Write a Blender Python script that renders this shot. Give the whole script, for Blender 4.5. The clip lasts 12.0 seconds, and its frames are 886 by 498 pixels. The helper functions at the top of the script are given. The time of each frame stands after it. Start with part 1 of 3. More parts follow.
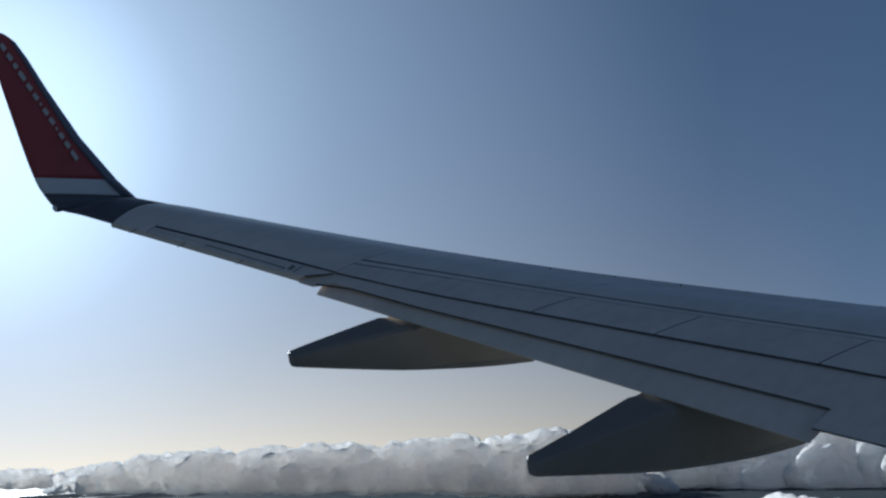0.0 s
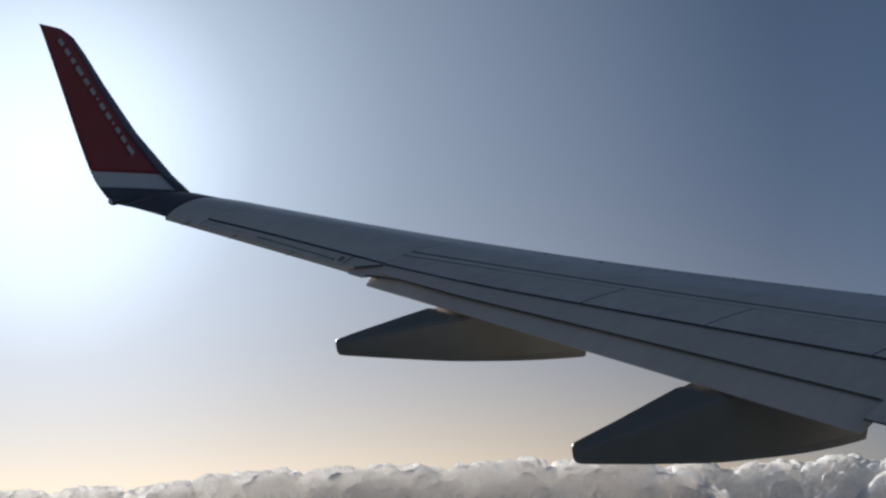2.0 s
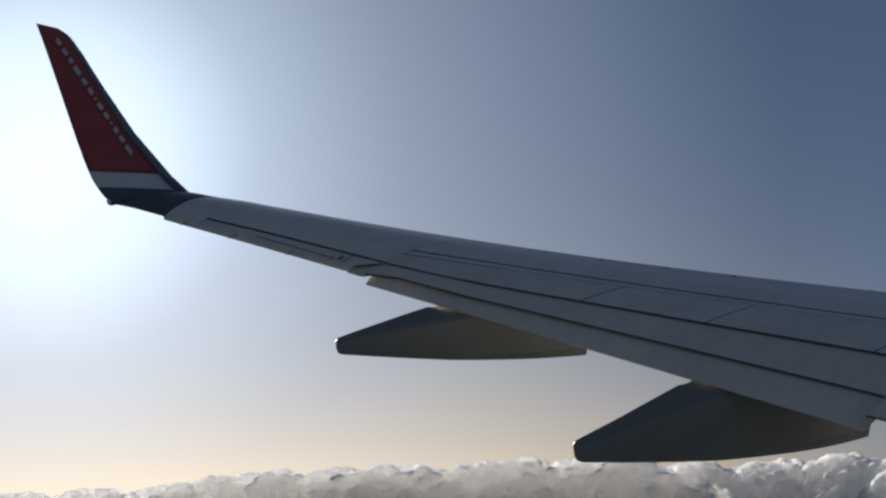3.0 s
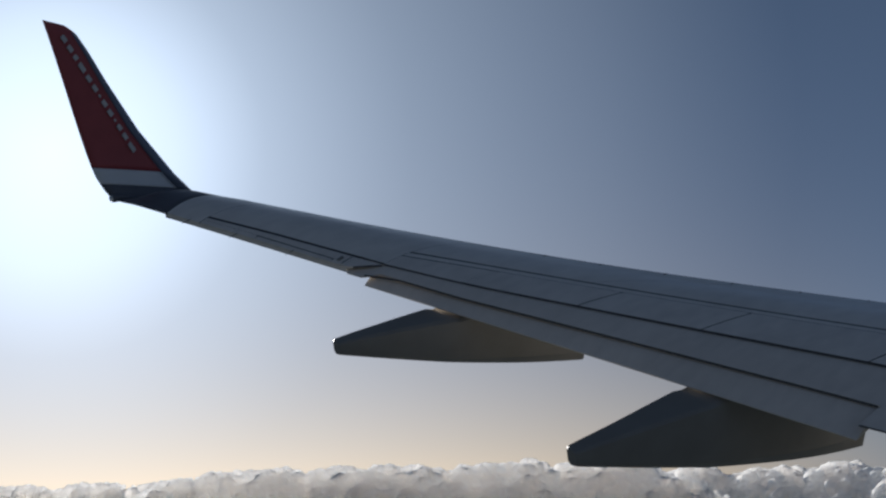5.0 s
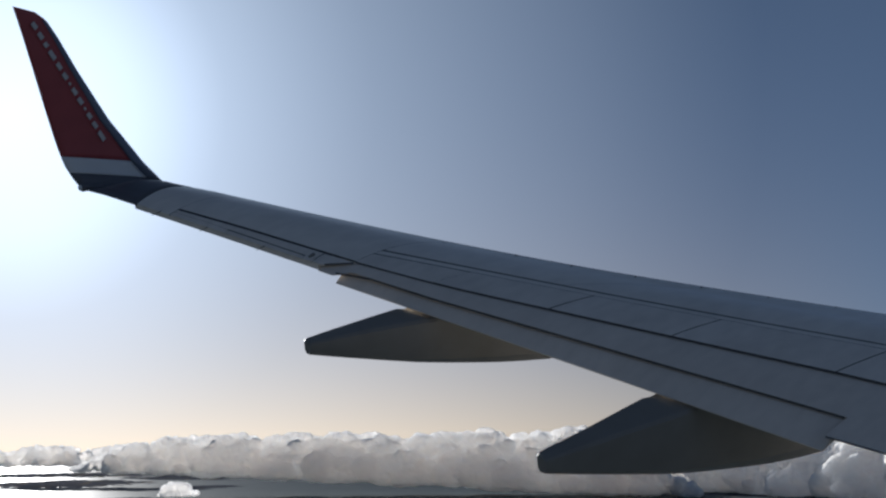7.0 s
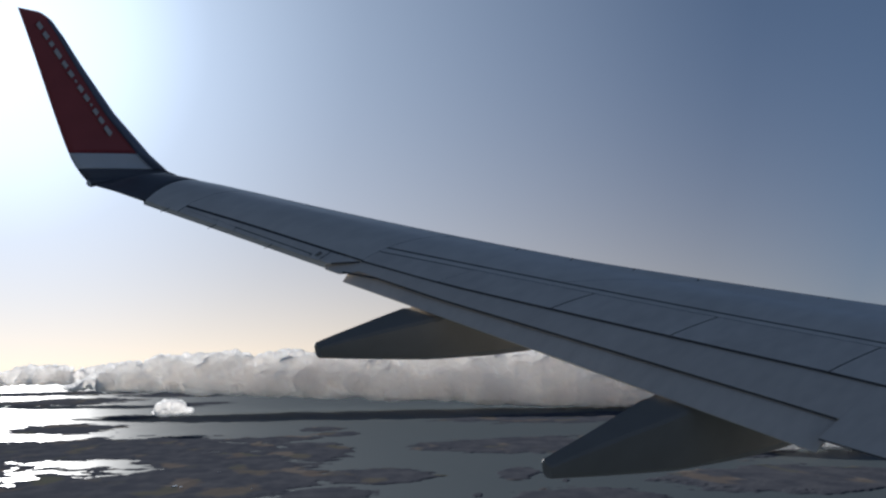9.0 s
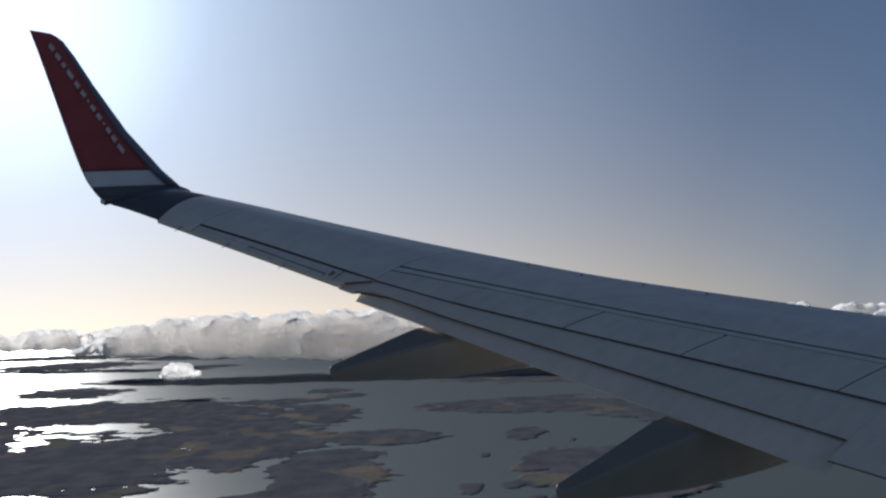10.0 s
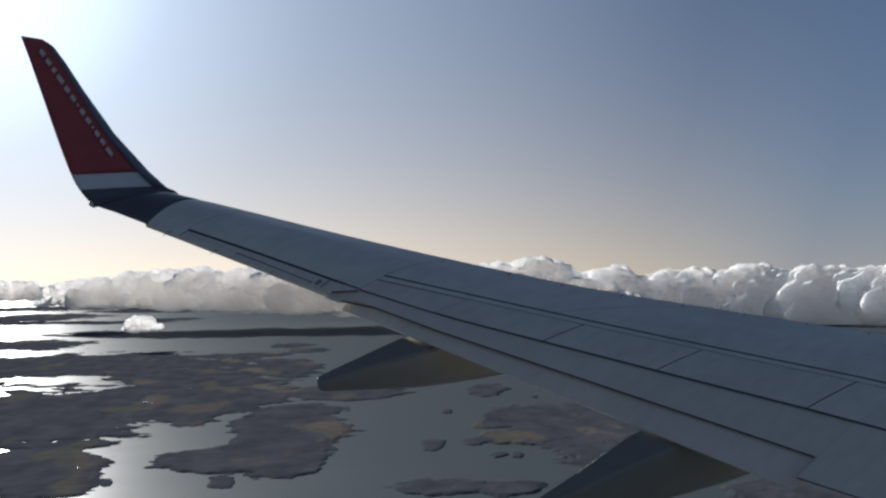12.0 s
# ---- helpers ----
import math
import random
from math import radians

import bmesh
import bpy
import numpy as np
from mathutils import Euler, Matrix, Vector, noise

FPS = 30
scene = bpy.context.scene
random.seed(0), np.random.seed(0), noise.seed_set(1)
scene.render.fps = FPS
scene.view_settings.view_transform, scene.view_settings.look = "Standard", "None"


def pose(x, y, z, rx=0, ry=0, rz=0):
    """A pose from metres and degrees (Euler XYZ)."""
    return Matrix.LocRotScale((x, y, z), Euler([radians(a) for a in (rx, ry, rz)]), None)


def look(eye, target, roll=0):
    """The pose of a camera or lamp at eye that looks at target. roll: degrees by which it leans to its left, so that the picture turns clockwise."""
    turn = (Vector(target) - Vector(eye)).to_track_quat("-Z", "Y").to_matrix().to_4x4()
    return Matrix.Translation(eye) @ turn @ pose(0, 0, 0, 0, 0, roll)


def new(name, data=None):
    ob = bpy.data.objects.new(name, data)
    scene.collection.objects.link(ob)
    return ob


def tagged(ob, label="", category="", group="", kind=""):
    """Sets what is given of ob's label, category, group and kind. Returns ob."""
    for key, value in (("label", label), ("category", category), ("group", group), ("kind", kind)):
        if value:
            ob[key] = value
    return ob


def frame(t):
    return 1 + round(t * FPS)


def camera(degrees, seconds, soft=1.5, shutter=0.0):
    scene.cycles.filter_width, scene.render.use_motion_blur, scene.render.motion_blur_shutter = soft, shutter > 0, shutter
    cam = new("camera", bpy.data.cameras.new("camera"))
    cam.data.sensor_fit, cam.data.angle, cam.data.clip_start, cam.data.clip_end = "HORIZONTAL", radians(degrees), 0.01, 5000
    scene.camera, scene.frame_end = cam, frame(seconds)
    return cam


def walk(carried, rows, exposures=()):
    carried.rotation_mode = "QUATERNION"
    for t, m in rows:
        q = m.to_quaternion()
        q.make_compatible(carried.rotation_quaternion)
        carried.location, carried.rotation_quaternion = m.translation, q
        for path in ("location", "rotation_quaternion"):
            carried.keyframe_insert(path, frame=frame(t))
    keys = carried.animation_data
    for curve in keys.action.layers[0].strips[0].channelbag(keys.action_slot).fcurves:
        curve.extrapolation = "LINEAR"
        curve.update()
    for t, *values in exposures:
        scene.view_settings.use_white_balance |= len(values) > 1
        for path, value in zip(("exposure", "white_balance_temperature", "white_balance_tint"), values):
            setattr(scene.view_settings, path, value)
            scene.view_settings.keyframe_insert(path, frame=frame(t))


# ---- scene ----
# ---------------------------------------------------------------- camera
cam = camera(35.40, 12.0, soft=2.4)
PATH = [
    (0, pose(-0.011, 0.138, -0.117, 98.60, 3.00, -41.77)),
    (0.5, pose(0.101, 0.141, -0.297, 98.90, 2.89, -39.24)),
    (1, pose(0.183, 0.129, -0.379, 99.45, 2.77, -37.44)),
    (1.5, pose(0.181, 0.099, -0.409, 99.75, 2.74, -38.24)),
    (2, pose(0.182, 0.072, -0.456, 99.63, 2.28, -39.05)),
    (2.5, pose(0.204, 0.102, -0.468, 99.67, 2.56, -39.00)),
    (4.5, pose(0.253, 0.138, -0.483, 99.63, 2.23, -38.92)),
    (5, pose(0.226, 0.020, -0.465, 99.69, 1.52, -38.97)),
    (5.5, pose(0.286, 0.007, -0.353, 99.24, 1.86, -38.71)),
    (6, pose(0.189, -0.014, -0.324, 99.32, 1.12, -39.09)),
    (6.5, pose(0.217, 0.074, -0.201, 98.83, 1.67, -39.57)),
    (7, pose(0.100, 0.063, -0.125, 98.37, 0.71, -40.76)),
    (7.5, pose(0.001, 0.007, 0.111, 97.12, 0.94, -41.35)),
    (9.5, pose(-0.424, -0.293, 1.071, 94.10, 1.67, -40.81)),
    (10, pose(-0.534, -0.359, 1.430, 93.23, 2.03, -40.86)),
    (10.5, pose(-0.756, -0.463, 1.626, 92.78, 2.12, -41.41)),
    (11, pose(-0.726, -0.519, 1.822, 92.33, 1.09, -41.44)),
    (11.5, pose(-0.847, -0.634, 1.967, 91.60, 1.58, -41.75)),
    (12, pose(-0.983, -0.541, 2.070, 91.37, 1.29, -42.36)),
]
EXPOSURE = [(0.0, 0.10, 5250, 6), (0.6, 0.24, 5300, 6), (0.9, 0.42, 5950, 10), (1.5, 0.20, 6000, 11), (2.2, 0.16, 6000, 11), (4.5, 0.08, 5920, 11),
            (6.5, 0.17, 5750, 11), (9.5, 0.29, 5740, 11), (12.0, 0.34, 5800, 10)]
walk(cam, PATH, EXPOSURE)

# ---------------------------------------------------------------- sky and sun
SUN_AZ, SUN_EL = 23.2, 13.7      # degrees from +y towards +x, and above the horizon
sun_way = Vector((math.sin(radians(SUN_AZ)) * math.cos(radians(SUN_EL)),
                  math.cos(radians(SUN_AZ)) * math.cos(radians(SUN_EL)), math.sin(radians(SUN_EL))))
world = bpy.data.worlds.new("sky")
scene.world = world
world.use_nodes = True
wn, wl = world.node_tree.nodes, world.node_tree.links
wn.clear()
sky = wn.new("ShaderNodeTexSky")
sky.sky_type, sky.sun_disc = "NISHITA", False
sky.sun_elevation, sky.sun_rotation = radians(SUN_EL), radians(SUN_AZ)
sky.altitude, sky.air_density, sky.dust_density, sky.ozone_density = 2500, 1.0, 0.4, 3.0
# the hazy aureole round the sun
co = wn.new("ShaderNodeTexCoord")
dot = wn.new("ShaderNodeVectorMath")
dot.operation = "DOT_PRODUCT"
dot.inputs[1].default_value = sun_way
wl.new(co.outputs["Generated"], dot.inputs[0])
acos = wn.new("ShaderNodeMath")
acos.operation = "ARCCOSINE"
wl.new(dot.outputs["Value"], acos.inputs[0])
glow = wn.new("ShaderNodeValToRGB")
scale = wn.new("ShaderNodeMath")
scale.operation = "DIVIDE"
scale.inputs[1].default_value = radians(30)
wl.new(acos.outputs[0], scale.inputs[0])
wl.new(scale.outputs[0], glow.inputs[0])
GLOW = [(0.0, 1.0), (0.16, 0.80), (0.28, 0.42), (0.48, 0.20), (0.75, 0.08), (1.0, 0.0)]
ramp = glow.color_ramp
ramp.interpolation = "B_SPLINE"
for i, (at, v) in enumerate(GLOW):
    e = ramp.elements[i] if i < 2 else ramp.elements.new(at)
    e.position, e.color = at, (v * 0.88, v * 0.965, v * 1.02, 1)
sky_bg, glow_bg, add = wn.new("ShaderNodeBackground"), wn.new("ShaderNodeBackground"), wn.new("ShaderNodeAddShader")
out = wn.new("ShaderNodeOutputWorld")
sky_bg.inputs[1].default_value = 0.0098
glow_bg.inputs[1].default_value = 1.0
wl.new(sky.outputs[0], sky_bg.inputs[0])
wl.new(glow.outputs[0], glow_bg.inputs[0])
wl.new(sky_bg.outputs[0], add.inputs[0])
wl.new(glow_bg.outputs[0], add.inputs[1])
# pale warm haze that thins out above the horizon, stronger towards the sun
split, up, fall, fade = wn.new("ShaderNodeSeparateXYZ"), wn.new("ShaderNodeMath"), wn.new("ShaderNodeMath"), wn.new("ShaderNodeMath")
wl.new(co.outputs["Generated"], split.inputs[0])
up.operation, fall.operation, fade.operation = "ABSOLUTE", "MULTIPLY", "EXPONENT"
fall.inputs[1].default_value = -13.5
wl.new(split.outputs["Z"], up.inputs[0])
wl.new(up.outputs[0], fall.inputs[0])
wl.new(fall.outputs[0], fade.inputs[0])
near_sun, thick = wn.new("ShaderNodeMapRange"), wn.new("ShaderNodeMath")
near_sun.inputs["From Min"].default_value, near_sun.inputs["From Max"].default_value = math.cos(radians(36)), math.cos(radians(10))
near_sun.inputs["To Min"].default_value, near_sun.inputs["To Max"].default_value = 0.26, 1.42
wl.new(dot.outputs["Value"], near_sun.inputs[0])
thick.operation = "MULTIPLY"
wl.new(fade.outputs[0], thick.inputs[0])
wl.new(near_sun.outputs[0], thick.inputs[1])
haze_bg, add_haze = wn.new("ShaderNodeBackground"), wn.new("ShaderNodeAddShader")
haze_bg.inputs[0].default_value = (0.47, 0.290, 0.095, 1)
wl.new(thick.outputs[0], haze_bg.inputs[1])
wl.new(add.outputs[0], add_haze.inputs[0])
wl.new(haze_bg.outputs[0], add_haze.inputs[1])
# thin bluish air light, the same all round, fading upwards
thin_fall, thin_fade = wn.new("ShaderNodeMath"), wn.new("ShaderNodeMath")
thin_fall.operation, thin_fade.operation = "MULTIPLY", "EXPONENT"
thin_fall.inputs[1].default_value = -1.6
wl.new(up.outputs[0], thin_fall.inputs[0])
wl.new(thin_fall.outputs[0], thin_fade.inputs[0])
veil_bg, add_veil = wn.new("ShaderNodeBackground"), wn.new("ShaderNodeAddShader")
veil_bg.inputs[0].default_value = (0.056, 0.086, 0.138, 1)
wl.new(thin_fade.outputs[0], veil_bg.inputs[1])
wl.new(add_haze.outputs[0], add_veil.inputs[0])
wl.new(veil_bg.outputs[0], add_veil.inputs[1])
wl.new(add_veil.outputs[0], out.inputs[0])

sun = new("sun", bpy.data.lights.new("sun", "SUN"))
sun.data.energy, sun.data.angle, sun.data.color = 5.0, radians(0.53), (1.0, 0.92, 0.79)
sun.matrix_world = look(sun_way * 100, (0, 0, 0))


# ---------------------------------------------------------------- materials
def material(name, colour, rough=0.5, metal=0.0, vary=0.15, grain=8.0, bump=0.0, bump_scale=30.0, spec=0.5, streak=None):
    """A surface with variation at two scales and a fine relief."""
    m = bpy.data.materials.new(name)
    m.use_nodes = True
    n, l = m.node_tree.nodes, m.node_tree.links
    p = n["Principled BSDF"]
    p.inputs["Roughness"].default_value, p.inputs["Metallic"].default_value = rough, metal
    p.inputs["Specular IOR Level"].default_value = spec
    tc = n.new("ShaderNodeTexCoord")
    big, fine, mix = n.new("ShaderNodeTexNoise"), n.new("ShaderNodeTexNoise"), n.new("ShaderNodeMath")
    big.inputs["Scale"].default_value, fine.inputs["Scale"].default_value = grain * 0.12, grain
    big.inputs["Detail"].default_value, fine.inputs["Detail"].default_value = 5, 6
    place = tc.outputs["Object"]
    if streak:
        stretch = n.new("ShaderNodeMapping")
        stretch.inputs["Scale"].default_value = streak
        l.new(place, stretch.inputs[0])
        place = stretch.outputs[0]
    l.new(place, big.inputs[0])
    l.new(place, fine.inputs[0])
    mix.operation = "ADD"
    l.new(big.outputs["Fac"], mix.inputs[0])
    l.new(fine.outputs["Fac"], mix.inputs[1])
    rampn = n.new("ShaderNodeValToRGB")
    a = [c * (1 - vary) for c in colour]
    b = [min(1, c * (1 + vary)) for c in colour]
    rampn.color_ramp.elements[0].position, rampn.color_ramp.elements[0].color = 0.35, (*a, 1)
    rampn.color_ramp.elements[1].position, rampn.color_ramp.elements[1].color = 0.65, (*b, 1)
    half = n.new("ShaderNodeMath")
    half.operation = "MULTIPLY"
    half.inputs[1].default_value = 0.5
    l.new(mix.outputs[0], half.inputs[0])
    l.new(half.outputs[0], rampn.inputs[0])
    l.new(rampn.outputs[0], p.inputs["Base Color"])
    if bump:
        bn, tex = n.new("ShaderNodeBump"), n.new("ShaderNodeTexNoise")
        tex.inputs["Scale"].default_value, tex.inputs["Detail"].default_value = bump_scale, 4
        bn.inputs["Strength"].default_value = bump
        l.new(tc.outputs["Object"], tex.inputs[0])
        l.new(tex.outputs["Fac"], bn.inputs["Height"])
        l.new(bn.outputs[0], p.inputs["Normal"])
    return m


PAINT = material("grey_wing_paint", (0.86, 0.80, 0.72), 0.28, vary=0.10, grain=4.0, streak=(0.7, 1.8, 1.0), bump=0.02, bump_scale=6)
PANEL = material("spoiler_paint", (0.82, 0.75, 0.67), 0.30, vary=0.11, grain=4.5, streak=(0.7, 1.8, 1.0), bump=0.02, bump_scale=6)
FLAP = material("flap_paint", (0.82, 0.73, 0.635), 0.34, vary=0.08, grain=5.0, streak=(0.7, 1.8, 1.0), bump=0.02, bump_scale=8)
# near-black for fins and wicks, and as painted shade in the panel gaps
SHADE_TRIM = material("gap_shade_and_trim", (0.11, 0.11, 0.115), 0.8, vary=0.2)
METAL = material("bare_aluminium", (0.62, 0.64, 0.66), 0.32, metal=0.9, vary=0.06, grain=4)
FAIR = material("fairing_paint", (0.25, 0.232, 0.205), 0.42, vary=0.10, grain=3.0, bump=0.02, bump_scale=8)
RED = material("red_winglet_paint", (0.40, 0.075, 0.085), 0.4, vary=0.10, grain=4)
WHITE = material("white_winglet_paint", (0.78, 0.78, 0.78), 0.4, vary=0.04, grain=4)
NAVY = material("dark_blue_paint", (0.11, 0.115, 0.135), 0.4, vary=0.12, grain=4)
EDGE = material("blue_grey_edge_paint", (0.17, 0.20, 0.27), 0.4, vary=0.1, grain=4)
LETTER = material("faded_letter_paint", (0.62, 0.60, 0.60), 0.5, vary=0.1, grain=20)
CLOUD = material("cloud_vapour", (0.995, 0.985, 0.97), 1.0, vary=0.02, grain=0.05, spec=0.0, bump=0.0)
vapour = CLOUD.node_tree.nodes["Principled BSDF"]
vapour.inputs["Subsurface Radius"].default_value = (1.0, 0.9, 0.8)
vapour.inputs["Subsurface Scale"].default_value = 900.0
vapour.inputs["Subsurface Anisotropy"].default_value = 0.6
vapour.inputs["Subsurface Weight"].default_value = 0.78
# thin parts of a cloud let the sun through
through_light, both_ways = CLOUD.node_tree.nodes.new("ShaderNodeBsdfTranslucent"), CLOUD.node_tree.nodes.new("ShaderNodeMixShader")
through_light.inputs[0].default_value = (0.99, 0.98, 0.965, 1)
both_ways.inputs[0].default_value = 0.18
CLOUD.node_tree.links.new(vapour.outputs[0], both_ways.inputs[1])
CLOUD.node_tree.links.new(through_light.outputs[0], both_ways.inputs[2])
CLOUD.node_tree.links.new(both_ways.outputs[0], CLOUD.node_tree.nodes["Material Output"].inputs[0])


def water_material():
    """Dark water under a rippled, half-reflecting surface."""
    m = bpy.data.materials.new("lake_water")
    m.use_nodes = True
    n, l = m.node_tree.nodes, m.node_tree.links
    n.remove(n["Principled BSDF"])
    deep, shine, mx = n.new("ShaderNodeBsdfDiffuse"), n.new("ShaderNodeBsdfGlossy"), n.new("ShaderNodeMixShader")
    tc, wind, ripple, bump = n.new("ShaderNodeTexCoord"), n.new("ShaderNodeTexNoise"), n.new("ShaderNodeTexNoise"), n.new("ShaderNodeBump")
    deep.inputs[0].default_value = (0.088, 0.108, 0.118, 1)
    wind.inputs["Scale"].default_value, wind.inputs["Detail"].default_value = 0.014, 4
    ripple.inputs["Scale"].default_value, ripple.inputs["Detail"].default_value = 0.5, 3
    rough = n.new("ShaderNodeMapRange")
    rough.inputs[3].default_value, rough.inputs[4].default_value = 0.30, 0.38
    l.new(tc.outputs["Object"], wind.inputs[0])
    l.new(tc.outputs["Object"], ripple.inputs[0])
    l.new(wind.outputs["Fac"], rough.inputs[0])
    l.new(rough.outputs[0], shine.inputs["Roughness"])
    bump.inputs["Strength"].default_value = 0.05
    l.new(ripple.outputs["Fac"], bump.inputs["Height"])
    l.new(bump.outputs[0], shine.inputs["Normal"])
    graze, share = n.new("ShaderNodeFresnel"), n.new("ShaderNodeMath")
    graze.inputs[0].default_value = 1.33
    share.operation = "MULTIPLY"
    share.inputs[1].default_value = 0.08
    l.new(graze.outputs[0], share.inputs[0])
    l.new(share.outputs[0], mx.inputs[0])
    l.new(deep.outputs[0], mx.inputs[1])
    l.new(shine.outputs[0], mx.inputs[2])
    l.new(mx.outputs[0], n["Material Output"].inputs[0])
    return m


WATER = water_material()
ROOF = material("pale_wall_paint", (0.8, 0.8, 0.8), 0.5, vary=0.05)
SHEET = material("bright_sheet_metal", (0.9, 0.9, 0.88), 0.16, metal=1.0, vary=0.04)


def land_material():
    m = bpy.data.materials.new("hazy_forest_and_fields")
    m.use_nodes = True
    n, l = m.node_tree.nodes, m.node_tree.links
    p = n["Principled BSDF"]
    p.inputs["Roughness"].default_value = 0.95
    p.inputs["Specular IOR Level"].default_value = 0.0
    tc = n.new("ShaderNodeTexCoord")
    cells, soft, fine = n.new("ShaderNodeTexVoronoi"), n.new("ShaderNodeTexNoise"), n.new("ShaderNodeTexNoise")
    cells.inputs["Scale"].default_value, soft.inputs["Scale"].default_value, fine.inputs["Scale"].default_value = 0.045, 0.028, 0.07
    soft.inputs["Detail"].default_value = fine.inputs["Detail"].default_value = 8
    grain = n.new("ShaderNodeMapping")      # ridges and fields run with the old ice, to the north-east
    grain.vector_type = "TEXTURE"
    grain.inputs["Rotation"].default_value = (0, 0, radians(-36))
    grain.inputs["Scale"].default_value = (1.0, 3.2, 1.0)
    l.new(tc.outputs["Object"], grain.inputs["Vector"])
    for t in (cells, soft, fine):
        l.new(grain.outputs[0], t.inputs["Vector"])
    fields, forest, pick = (n.new("ShaderNodeValToRGB") for _ in range(3))
    l.new(cells.outputs["Color"], fields.inputs[0])
    fields.color_ramp.elements[0].color, fields.color_ramp.elements[1].color = (0.118, 0.130, 0.106, 1), (0.225, 0.200, 0.178, 1)
    brown = fields.color_ramp.elements.new(0.55)
    brown.color = (0.160, 0.138, 0.127, 1)
    l.new(fine.outputs["Fac"], forest.inputs[0])
    forest.color_ramp.elements[0].position, forest.color_ramp.elements[1].position = 0.36, 0.66
    # forest lifted and shifted to blue: distance haze put into the colour
    forest.color_ramp.elements[0].color, forest.color_ramp.elements[1].color = (0.080, 0.086, 0.106, 1), (0.116, 0.120, 0.138, 1)
    l.new(soft.outputs["Fac"], pick.inputs[0])
    pick.color_ramp.elements[0].position, pick.color_ramp.elements[1].position = 0.55, 0.62
    mx = n.new("ShaderNodeMix")
    mx.data_type = "RGBA"
    l.new(pick.outputs[0], mx.inputs[0])
    l.new(forest.outputs[0], mx.inputs[6])
    l.new(fields.outputs[0], mx.inputs[7])
    l.new(mx.outputs[2], p.inputs["Base Color"])
    return m


LAND = land_material()


# ---------------------------------------------------------------- helpers of this scene
def mesh_of(name, verts, faces, mat, smooth=True):
    me = bpy.data.meshes.new(name)
    me.from_pydata([tuple(v) for v in verts], [], [tuple(f) for f in faces])
    me.materials.append(mat)
    if smooth:
        me.polygons.foreach_set("use_smooth", [True] * len(me.polygons))
    me.update()
    return me


def part(name, me, parent, label="", sharp=True):
    ob = new(name, me)
    ob.parent = parent
    if sharp:
        me.set_sharp_from_angle(angle=radians(35))
    if label:
        tagged(ob, label)
    return ob


def loft(rings, cap=True):
    """Closed rings of equal length joined into one skin."""
    n = len(rings[0])
    verts = [p for ring in rings for p in ring]
    faces = []
    for k in range(len(rings) - 1):
        for i in range(n):
            j = (i + 1) % n
            faces.append((k * n + i, k * n + j, (k + 1) * n + j, (k + 1) * n + i))
    if cap:
        faces.append(tuple(range(n))[::-1])
        faces.append(tuple((len(rings) - 1) * n + i for i in range(n)))
    return verts, faces


def hash3(ix, iy, iz):
    h = (ix * 374761393 + iy * 668265263 + iz * 2147483647 + 1274126177) & 0xFFFFFFFF
    h = ((h ^ (h >> 13)) * 1274126177) & 0xFFFFFFFF
    return ((h ^ (h >> 16)) & 0xFFFF) / 65535.0


def value_noise(p):
    i = np.floor(p).astype(np.int64)
    f = p - i
    f = f * f * (3 - 2 * f)
    total = 0
    for dx in (0, 1):
        for dy in (0, 1):
            for dz in (0, 1):
                w = (f[:, 0] if dx else 1 - f[:, 0]) * (f[:, 1] if dy else 1 - f[:, 1]) * (f[:, 2] if dz else 1 - f[:, 2])
                total = total + w * hash3(i[:, 0] + dx, i[:, 1] + dy, i[:, 2] + dz)
    return total


def fbm(p, octaves=5):
    v, a, s = 0, 0.5, 0
    for _ in range(octaves):
        v, s = v + a * value_noise(p), s + a
        p, a = p * 2.03 + 17.1, a * 0.5
    return v / s


# ---------------------------------------------------------------- the wing, in the aircraft's own axes: x forward, y outboard, z up
AIRCRAFT = pose(0, 0, 0, 17.390, -20.989, -3.245)
wing = new("airplane_wing")
wing.matrix_world = AIRCRAFT
tagged(wing, "grey painted airliner wing with extended flaps and upturned tip", "airplane wing")

TIP_Y = 15.608


def te(y):
    return 7.577 + 0.282 * (TIP_Y - y)


def outer_le(y):
    """The nose of the outer wing, carried on inboard."""
    return 8.666 + 0.544 * (TIP_Y - y) - 0.11 * math.sin(math.pi * (TIP_Y - y) / 7.2)


def inboard(y):
    return max(0.0, (10.5 - y) / 5)


def le(y):
    s = inboard(y)
    return outer_le(y) + 1.279 * s - 0.093 * s * s


def plane_z(y):
    return -4.330 + 0.196 * (y - TIP_Y) - 0.001 * (y - TIP_Y) ** 2


CREST = 0.38      # the highest line of the upper side lies this far behind the nose


def skin_z(x, y):
    a, b, front = te(y), outer_le(y), le(y)
    v = (x - a) / (b - CREST - a)
    top = 0.095 + 0.075 * min(1, ((y - 11.2) / 4.0) ** 2)
    top *= 1 - 0.20 * min(1, max(0, (y - 14.5) / 0.7))
    if v < 0:
        lift = 0.6 * top * max(v, -0.3)
    else:
        lift = top * (1 - (1 - min(v, 1)) ** 2)
    if 0 < v < 1:
        lift += 0.36 * v * (1 - v) * min(1, max(0.25, (15.4 - y) / 2))
    lift -= (top + 0.05) * min(1.1, max(0, (x - front + CREST) / CREST)) ** 2
    lift -= 0.345 * inboard(y) * min(1, max(0, (x - a) / (front - CREST - a) - 0.6) / 0.4) ** 2
    return plane_z(y) - 0.283 * (x - a) / (b - a) + lift


def spoiler_te(y):
    return 8.763 + (11.90 - y) * 0.475 + 0.10 * min(1, max(0, (y - 10.6) / 1.25)) ** 1.5


def hinge(y):
    return skin_edge(y) - 0.13


